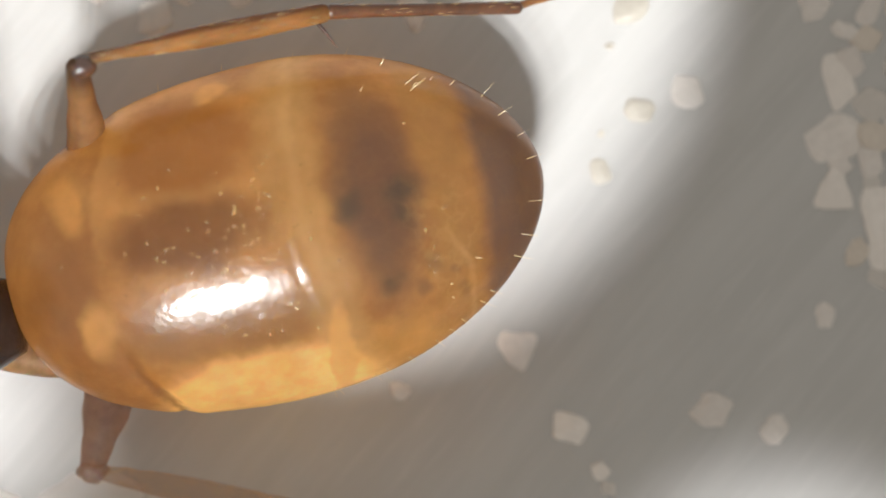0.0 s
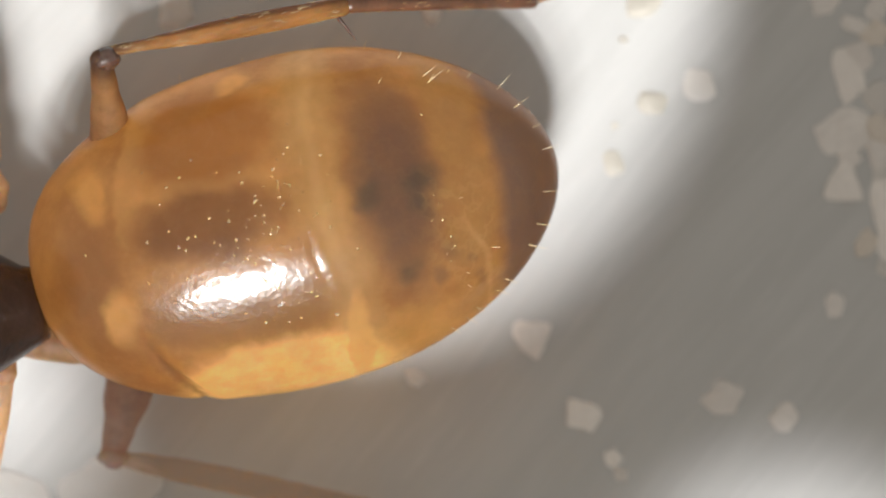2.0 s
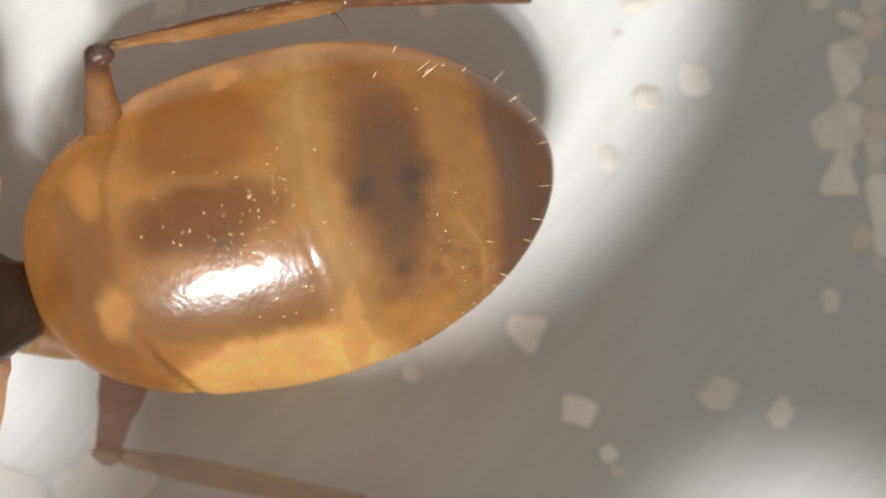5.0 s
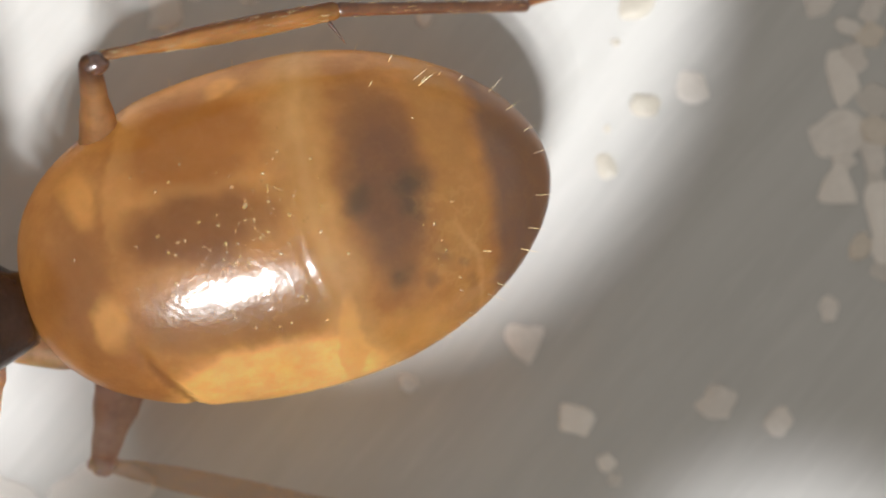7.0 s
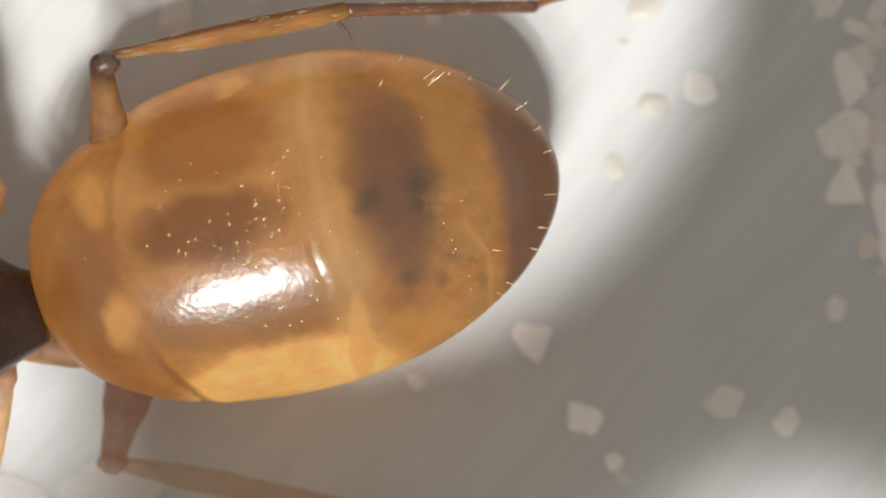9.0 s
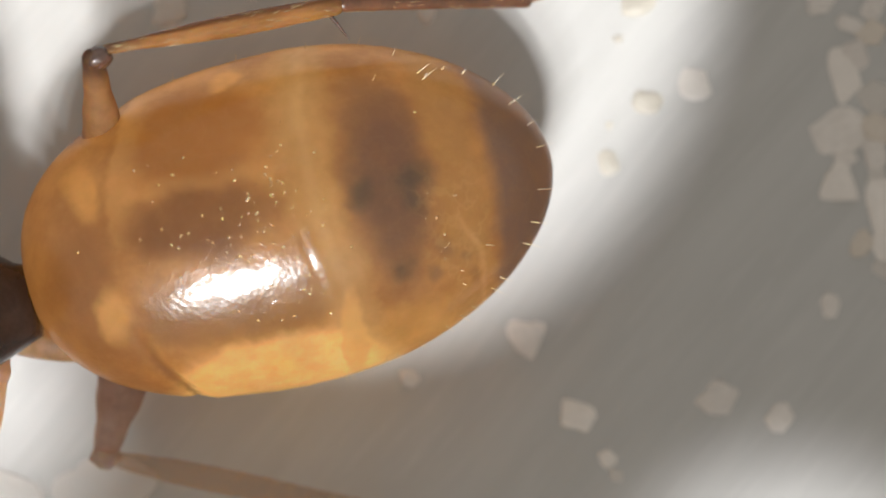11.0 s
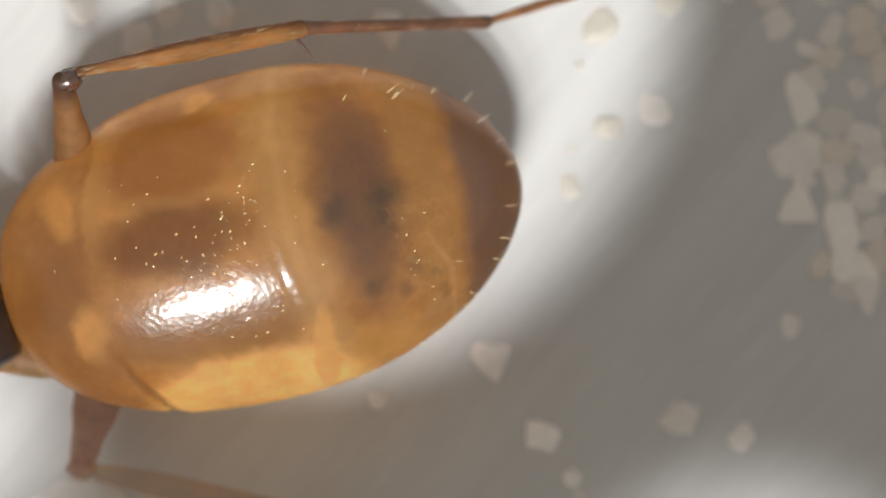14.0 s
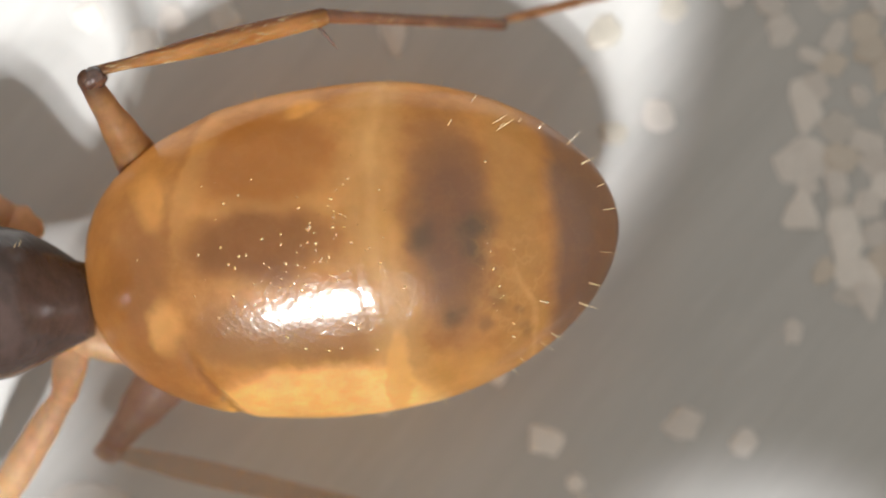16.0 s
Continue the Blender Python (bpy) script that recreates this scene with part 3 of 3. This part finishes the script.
# joints of the legs in the world (mm): seconds, then hip, knee, ankle, end of the first tarsal joint, tip
HIND_A = [(0.0, (-3.55, 0.75, 1.5), (-3.598, 2.047, 2.9), (-1.040, 2.587, 2.3), (0.881, 2.711, 1.15), (2.42, 3.28, 0.06)),
          (12.5, (-3.55, 0.75, 1.5), (-3.598, 2.047, 2.9), (-1.040, 2.587, 2.3), (0.881, 2.711, 1.15), (2.42, 3.28, 0.06)),
          (14.4, (-3.50, 0.88, 1.5), (-3.579, 2.111, 2.9), (-1.071, 2.621, 2.3), (0.881, 2.761, 1.15), (2.42, 3.28, 0.06)),
          (14.6, (-3.35, 1.15, 1.5), (-3.540, 2.309, 2.9), (-1.013, 2.847, 2.3), (0.891, 2.841, 1.15), (2.42, 3.28, 0.06)),
          (15.0, (-3.35, 1.15, 1.5), (-3.579, 2.349, 2.9), (-1.033, 2.886, 2.3), (0.891, 2.841, 1.15), (2.42, 3.28, 0.06)),
          (15.3, (-3.25, 0.95, 1.5), (-3.520, 2.360, 2.9), (-0.974, 2.866, 2.3), (0.891, 2.841, 1.15), (2.42, 3.28, 0.06)),
          (15.6, (-3.1, 0.8, 1.5), (-3.480, 2.262, 2.9), (-0.974, 2.818, 2.3), (0.891, 2.841, 1.15), (2.42, 3.28, 0.06)),
          (16.0, (-2.6, 0.8, 1.5), (-3.381, 2.210, 2.9), (-0.896, 2.847, 2.3), (0.891, 2.841, 1.15), (2.42, 3.28, 0.06))]
HIND_B = [(0.0, (-3.38, -1.0, 0.9), (-3.70, -2.30, 0.9), (-0.9, -2.90, 0.4), (1.0, -3.6, 0.15), (1.9, -3.9, 0.06)),
          (12.5, (-3.38, -1.0, 0.9), (-3.70, -2.30, 0.9), (-0.9, -2.90, 0.4), (1.0, -3.6, 0.15), (1.9, -3.9, 0.06)),
          (14.4, (-3.34, -0.9, 0.9), (-3.67, -2.16, 0.9), (-0.9, -2.85, 0.4), (1.0, -3.6, 0.15), (1.9, -3.9, 0.06)),
          (14.6, (-3.2, -0.6, 1.0), (-3.58, -1.94, 0.95), (-0.8, -2.70, 0.45), (1.0, -3.4, 0.3), (1.9, -3.8, 0.06)),
          (15.0, (-3.2, -0.6, 1.0), (-3.56, -1.92, 0.95), (-0.8, -2.70, 0.45), (1.0, -3.4, 0.3), (1.9, -3.8, 0.06)),
          (15.6, (-3.0, -0.9, 1.0), (-3.54, -1.98, 0.95), (-0.7, -2.72, 0.45), (1.0, -3.4, 0.3), (1.9, -3.8, 0.06)),
          (16.0, (-2.6, -0.9, 1.0), (-3.40, -1.93, 0.95), (-0.6, -2.62, 0.45), (1.0, -3.3, 0.3), (1.9, -3.8, 0.06))]
MID_A = [(0.0, (-5.0, 0.7, 1.3), (-5.2, 1.9, 1.5), (-5.3, 2.9, 1.2), (-5.5, 4.2, 0.3), (-5.4, 4.9, 0.06)),
         (14.4, (-5.0, 0.8, 1.3), (-5.2, 1.9, 1.5), (-5.3, 2.9, 1.2), (-5.5, 4.2, 0.3), (-5.4, 4.9, 0.06)),
         (15.3, (-4.9, 0.7, 1.3), (-5.3, 1.8, 1.5), (-5.3, 2.9, 1.2), (-5.5, 4.2, 0.3), (-5.4, 4.9, 0.06)),
         (16.0, (-4.4, 0.65, 1.3), (-5.3, 1.1, 1.5), (-5.3, 2.6, 1.2), (-5.5, 4.0, 0.3), (-5.4, 4.9, 0.06))]
MID_B = [(0.0, (-4.9, -0.9, 1.5), (-4.80, -1.35, 1.7), (-5.15, -2.7, 1.2), (-5.6, -4.0, 0.3), (-5.6, -4.8, 0.06)),
         (14.4, (-4.8, -0.8, 1.5), (-4.66, -1.27, 1.7), (-5.05, -2.6, 1.2), (-5.6, -4.0, 0.3), (-5.6, -4.8, 0.06)),
         (15.0, (-4.7, -0.7, 1.5), (-4.38, -1.17, 1.7), (-4.85, -2.4, 1.2), (-5.6, -4.0, 0.3), (-5.6, -4.8, 0.06)),
         (15.6, (-4.4, -0.8, 1.5), (-4.20, -1.30, 1.7), (-4.75, -2.5, 1.2), (-5.6, -4.0, 0.3), (-5.6, -4.8, 0.06)),
         (16.0, (-3.72, -0.7, 1.5), (-3.80, -1.25, 1.7), (-4.60, -2.5, 1.2), (-5.4, -4.0, 0.3), (-5.6, -4.8, 0.06))]

HIND_SIZE = (1.7, (0.118, 0.145, 0.20, 0.25, 0.25)), (2.58, (0.06, 0.06, 0.085, 0.11, 0.122, 0.12, 0.11, 0.10)), (2.28, (0.082, 0.072, 0.068, 0.070, 0.074)), (1.85, (0.045, 0.042, 0.050, 0.058, 0.050, 0.062, 0.045, 0.055, 0.03))
hind_a = leg("hind_leg", (M_FEMUR, M_TIBIA, M_TARSUS, M_TOE), HIND_SIZE, "amber hind leg with a dark knee and spurred tibia")
PALE_SIZE = (1.35, (0.135, 0.18, 0.26, 0.31, 0.31)), (2.9, (0.07, 0.11, 0.14, 0.145, 0.14, 0.13, 0.12, 0.11)), *HIND_SIZE[2:]
hind_b = leg("hind_leg", (M_FEMUR_PALE, M_TIBIA_PALE, M_TIBIA_PALE, M_TIBIA_PALE), PALE_SIZE, "milky pale amber hind leg with a brown knee")
MID_SIZE = (0.9, (0.15, 0.19, 0.21, 0.17)), (1.7, (0.13, 0.17, 0.18, 0.13)), (1.5, (0.07, 0.05, 0.05)), (0.9, (0.04, 0.03, 0.025))
mid_a = leg("middle_leg", (M_PALE, M_PALE, M_TARSUS, M_TARSUS), MID_SIZE, "pale amber middle leg")
mid_b = leg("middle_leg", (M_PALE, M_PALE, M_TARSUS, M_TARSUS), MID_SIZE, "pale amber middle leg")


def fringe(length, radii, count, seed):
    """Short bristles lying back along a joint of these radii, as one mesh."""
    r = random.Random(seed)
    out = bmesh.new()
    n = len(radii) - 1
    for _ in range(count):
        a = r.uniform(0, 2 * math.pi)
        u = r.uniform(0.03, 0.97)
        k = min(int(u * n), n - 1)
        radius = radii[k] + (radii[k + 1] - radii[k]) * (u * n - k)
        side = Vector((0, math.cos(a), math.sin(a) * 0.9))
        one = hair(Vector((u * length, 0, 0)) + side * radius * 0.97, Vector((1.0, r.uniform(-0.25, 0.25), 0)) + side * r.uniform(0.08, 0.34), r.uniform(0.05, 0.11), 0.0037)
        one.verts.ensure_lookup_table()
        made = [out.verts.new(v.co) for v in one.verts]
        one.verts.index_update()
        for f in one.faces:
            out.faces.new([made[v.index] for v in f.verts])
        one.free()
    return out


followers = []  # small parts that ride on a joint: (part, leg, which joint)
for n, (hind, sizes, mat) in enumerate(((hind_a, HIND_SIZE, M_KNEE), (hind_b, PALE_SIZE, M_KNEE_PALE))):
    bm = bmesh.new()
    bmesh.ops.create_icosphere(bm, subdivisions=3, radius=(0.120, 0.135)[n] * MM)
    for v in bm.verts:
        v.co *= 1 + 0.3 * noise.noise(v.co * 9000 + Vector((n * 5, 0, 0)))
        v.co.x *= 1.35 if v.co.x > 0 else 1.1
        v.co.y -= (0.075, 0.0)[n] * MM  # the shin joins the knee's upper side
    followers.append((part("knee", bm, mat, hind[0], ("dark glossy knee", "milky glossy knee")[n]), hind, 2))
    followers.append((part("spur", hair((2.50, -0.06, -0.02), (0.55, -1, 0), 0.36, 0.026), M_SPUR, hind[0], "dark spur"), hind, 2))
    followers.append((part("bristles", fringe(sizes[1][0], sizes[1][1], 150, 5 + n), M_SETA, hind[0], "fine golden bristles"), hind, 2))
    followers.append((part("bristles", fringe(sizes[2][0], sizes[2][1], 60, 15 + n), M_SETA, hind[0], "fine golden bristles"), hind, 3))


# ---------------- sand ----------------
def grain_mesh(sides, seed, tint):
    """A worn crystal with so many sides seen from above, one corner along +x (four-sided: a flat side), two units across, bedded in the floor at z = 0."""
    r = random.Random(sides * 100 + seed)
    bm = bmesh.new()
    bmesh.ops.create_icosphere(bm, subdivisions=3, radius=1.0)
    reach = {3: 0.50, 4: 0.70, 5: 0.80}[sides]
    cuts = []
    for k in range(sides):
        a = 2 * math.pi * (k + (0.0 if sides == 4 else 0.5)) / sides + r.uniform(-0.35, 0.35)
        cuts.append((Vector((math.cos(a), math.sin(a), r.uniform(-0.15, 0.45))).normalized(), reach * r.uniform(0.9, 1.1)))
    for k in range(5):
        cuts.append((Vector((r.uniform(-0.8, 0.8), r.uniform(-0.8, 0.8), 1.0)).normalized(), r.uniform(0.52, 0.72)))
    cuts.append((Vector((0, 0, -1)), 0.6))
    for v in bm.verts:
        for d, k in cuts:
            over = v.co.dot(d) - k
            if over > 0:
                v.co -= d * over * 0.82
        v.co += v.co * (0.16 * noise.noise(v.co * 1.9 + Vector((seed * 3.1, 0.4, 0.7))) + 0.03 * noise.noise(v.co * 5 + Vector((seed, 0, 0))))
    low = [min(v.co[i] for v in bm.verts) for i in range(3)]
    top = [max(v.co[i] for v in bm.verts) for i in range(3)]
    for v in bm.verts:
        for i in (0, 1):
            v.co[i] = 2 * (v.co[i] - low[i]) / (top[i] - low[i]) - 1
        v.co.z -= 0.22
    me = bpy.data.meshes.new("sand_grain")
    bm.to_mesh(me)
    bm.free()
    for p in me.polygons:
        p.use_smooth = True
    me.materials.append(M_SAND[tint])
    return me


GRAINS = {}
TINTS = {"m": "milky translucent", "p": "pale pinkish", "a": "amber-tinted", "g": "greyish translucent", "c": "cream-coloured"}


def sand_grain(i, x, y, rx, ry, turn, sides, tint, heaped=False):
    key = (sides, i % 4, tint)
    if key not in GRAINS:
        GRAINS[key] = grain_mesh(*key)
    ob = new("sand_grain", GRAINS[key])
    ob.matrix_basis = pose(x * MM, y * MM, 0, 0, 0, turn) @ Matrix.Diagonal((rx * MM, ry * MM, min(rx, ry) * (0.34 + 0.07 * (i % 4)) * MM, 1))
    shape = {3: "three-cornered", 4: "blocky", 5: "rounded"}[sides]
    where = "in a loose heap" if heaped else "lying alone on the dish floor"
    return tagged(ob, f"{TINTS[tint]} {shape} quartz sand grain {where}", "sand grain", "heaped sand grains" if heaped else "scattered sand grains")


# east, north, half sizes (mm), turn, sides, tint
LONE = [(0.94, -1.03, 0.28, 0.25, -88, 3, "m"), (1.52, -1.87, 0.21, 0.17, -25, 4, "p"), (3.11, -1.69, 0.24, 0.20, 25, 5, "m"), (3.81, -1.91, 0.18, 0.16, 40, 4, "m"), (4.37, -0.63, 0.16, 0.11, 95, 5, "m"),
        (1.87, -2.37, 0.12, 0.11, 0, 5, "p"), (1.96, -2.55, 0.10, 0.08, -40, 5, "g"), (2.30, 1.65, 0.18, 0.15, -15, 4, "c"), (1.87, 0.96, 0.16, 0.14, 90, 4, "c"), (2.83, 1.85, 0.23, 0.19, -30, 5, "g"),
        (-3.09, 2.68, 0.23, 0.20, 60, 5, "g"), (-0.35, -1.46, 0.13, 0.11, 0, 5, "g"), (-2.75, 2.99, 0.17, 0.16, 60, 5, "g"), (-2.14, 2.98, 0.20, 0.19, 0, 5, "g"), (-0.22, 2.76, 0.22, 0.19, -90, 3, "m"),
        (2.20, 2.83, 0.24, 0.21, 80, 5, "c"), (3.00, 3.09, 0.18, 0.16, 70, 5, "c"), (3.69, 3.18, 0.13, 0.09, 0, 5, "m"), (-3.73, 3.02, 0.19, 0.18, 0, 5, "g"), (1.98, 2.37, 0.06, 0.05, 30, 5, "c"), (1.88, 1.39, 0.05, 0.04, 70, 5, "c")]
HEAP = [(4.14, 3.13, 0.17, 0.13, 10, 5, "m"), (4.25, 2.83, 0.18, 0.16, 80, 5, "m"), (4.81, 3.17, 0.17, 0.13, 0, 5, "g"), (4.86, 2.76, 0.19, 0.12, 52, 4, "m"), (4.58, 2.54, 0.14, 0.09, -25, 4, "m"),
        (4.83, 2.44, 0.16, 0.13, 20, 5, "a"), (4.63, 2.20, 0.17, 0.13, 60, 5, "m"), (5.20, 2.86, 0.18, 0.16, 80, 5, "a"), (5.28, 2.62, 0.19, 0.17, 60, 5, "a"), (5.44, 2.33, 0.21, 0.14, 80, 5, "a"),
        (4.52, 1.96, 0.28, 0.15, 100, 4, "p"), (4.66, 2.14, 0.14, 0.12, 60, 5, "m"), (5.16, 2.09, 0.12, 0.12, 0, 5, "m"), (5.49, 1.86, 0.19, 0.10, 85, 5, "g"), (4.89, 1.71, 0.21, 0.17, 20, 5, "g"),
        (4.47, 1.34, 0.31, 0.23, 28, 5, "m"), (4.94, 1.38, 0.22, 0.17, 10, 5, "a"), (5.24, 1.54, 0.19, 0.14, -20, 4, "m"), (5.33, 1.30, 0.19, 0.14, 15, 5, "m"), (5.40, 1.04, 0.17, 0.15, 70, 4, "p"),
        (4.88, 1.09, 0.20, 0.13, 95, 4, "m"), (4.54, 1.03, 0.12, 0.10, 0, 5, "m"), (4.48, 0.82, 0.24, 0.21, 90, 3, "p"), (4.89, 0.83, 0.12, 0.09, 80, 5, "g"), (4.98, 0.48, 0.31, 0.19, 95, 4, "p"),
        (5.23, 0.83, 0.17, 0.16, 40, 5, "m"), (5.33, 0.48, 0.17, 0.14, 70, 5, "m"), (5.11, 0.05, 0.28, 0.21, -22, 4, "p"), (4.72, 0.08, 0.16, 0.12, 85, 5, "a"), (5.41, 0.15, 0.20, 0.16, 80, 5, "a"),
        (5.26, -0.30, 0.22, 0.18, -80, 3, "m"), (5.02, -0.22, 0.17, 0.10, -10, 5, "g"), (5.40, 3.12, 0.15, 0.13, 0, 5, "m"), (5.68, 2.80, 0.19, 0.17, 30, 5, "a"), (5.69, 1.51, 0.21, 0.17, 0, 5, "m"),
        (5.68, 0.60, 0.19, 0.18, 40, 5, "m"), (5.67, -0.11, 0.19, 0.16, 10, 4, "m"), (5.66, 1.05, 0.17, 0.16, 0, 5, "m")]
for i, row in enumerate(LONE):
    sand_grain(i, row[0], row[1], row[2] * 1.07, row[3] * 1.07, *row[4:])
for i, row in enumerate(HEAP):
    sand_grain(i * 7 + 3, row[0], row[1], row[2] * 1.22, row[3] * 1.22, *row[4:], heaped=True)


def pebble(x, y, rx, ry, turn, seed):
    """A large smooth milky grain, bedded in the floor's fine dust."""
    bm = bmesh.new()
    bmesh.ops.create_icosphere(bm, subdivisions=4, radius=1.0)
    for v in bm.verts:
        v.co *= 1 + 0.26 * noise.noise(v.co * 1.6 + Vector((seed, 3, 0))) + 0.04 * noise.noise(v.co * 4 + Vector((seed, 0, 0)))
        v.co = Vector((v.co.x * rx, v.co.y * ry, v.co.z * 0.04)) * MM
    ob = mesh_object("sand_grain", bm, M_PEBBLE)
    ob.matrix_basis = pose(x * MM, y * MM, -0.005 * MM, 0, 0, turn)
    tagged(ob, "large milky quartz grain beside the ant", "sand grain", "milky grains")


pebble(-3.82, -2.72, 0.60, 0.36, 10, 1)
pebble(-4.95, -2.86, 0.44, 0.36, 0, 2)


def motions():
    walk(ant, [(t, body_pose(t)) for t in (0.0, 9.0, 11.5, 12.5, 13.0, 13.5, 14.0, 14.4, 14.5, 14.6, 15.0, 15.15, 15.3, 15.6, 16.0)])
    walk(gaster, [(t, pose(0, 0, 0, 0, p, 0)) for t, p in PITCH])
    for made, rows in ((hind_a, HIND_A), (hind_b, HIND_B), (mid_a, MID_A), (mid_b, MID_B)):
        keys = [[] for _ in range(5)]
        for t, *joints in rows:
            j = [Vector(p) * MM for p in joints]
            back = body_pose(t).inverted()
            off = Vector((0.035, 0.075, 0)) * MM if made is hind_a else Vector()  # the thigh meets the knee beside the shin
            root = aim(j[0] - (j[1] - j[0]).normalized() * 0.2 * MM, j[1])
            keys[0].append((t, back @ root))
            for k in range(4):
                keys[k + 1].append((t, root.inverted() @ (aim(j[1] - off, j[0] - off) if k == 0 else aim(j[k], j[k + 1]))))
        for ob, k in zip(made, keys):
            walk(ob, k)
        for ob, owner, joint in followers:
            if owner is made:
                walk(ob, keys[joint])


motions()
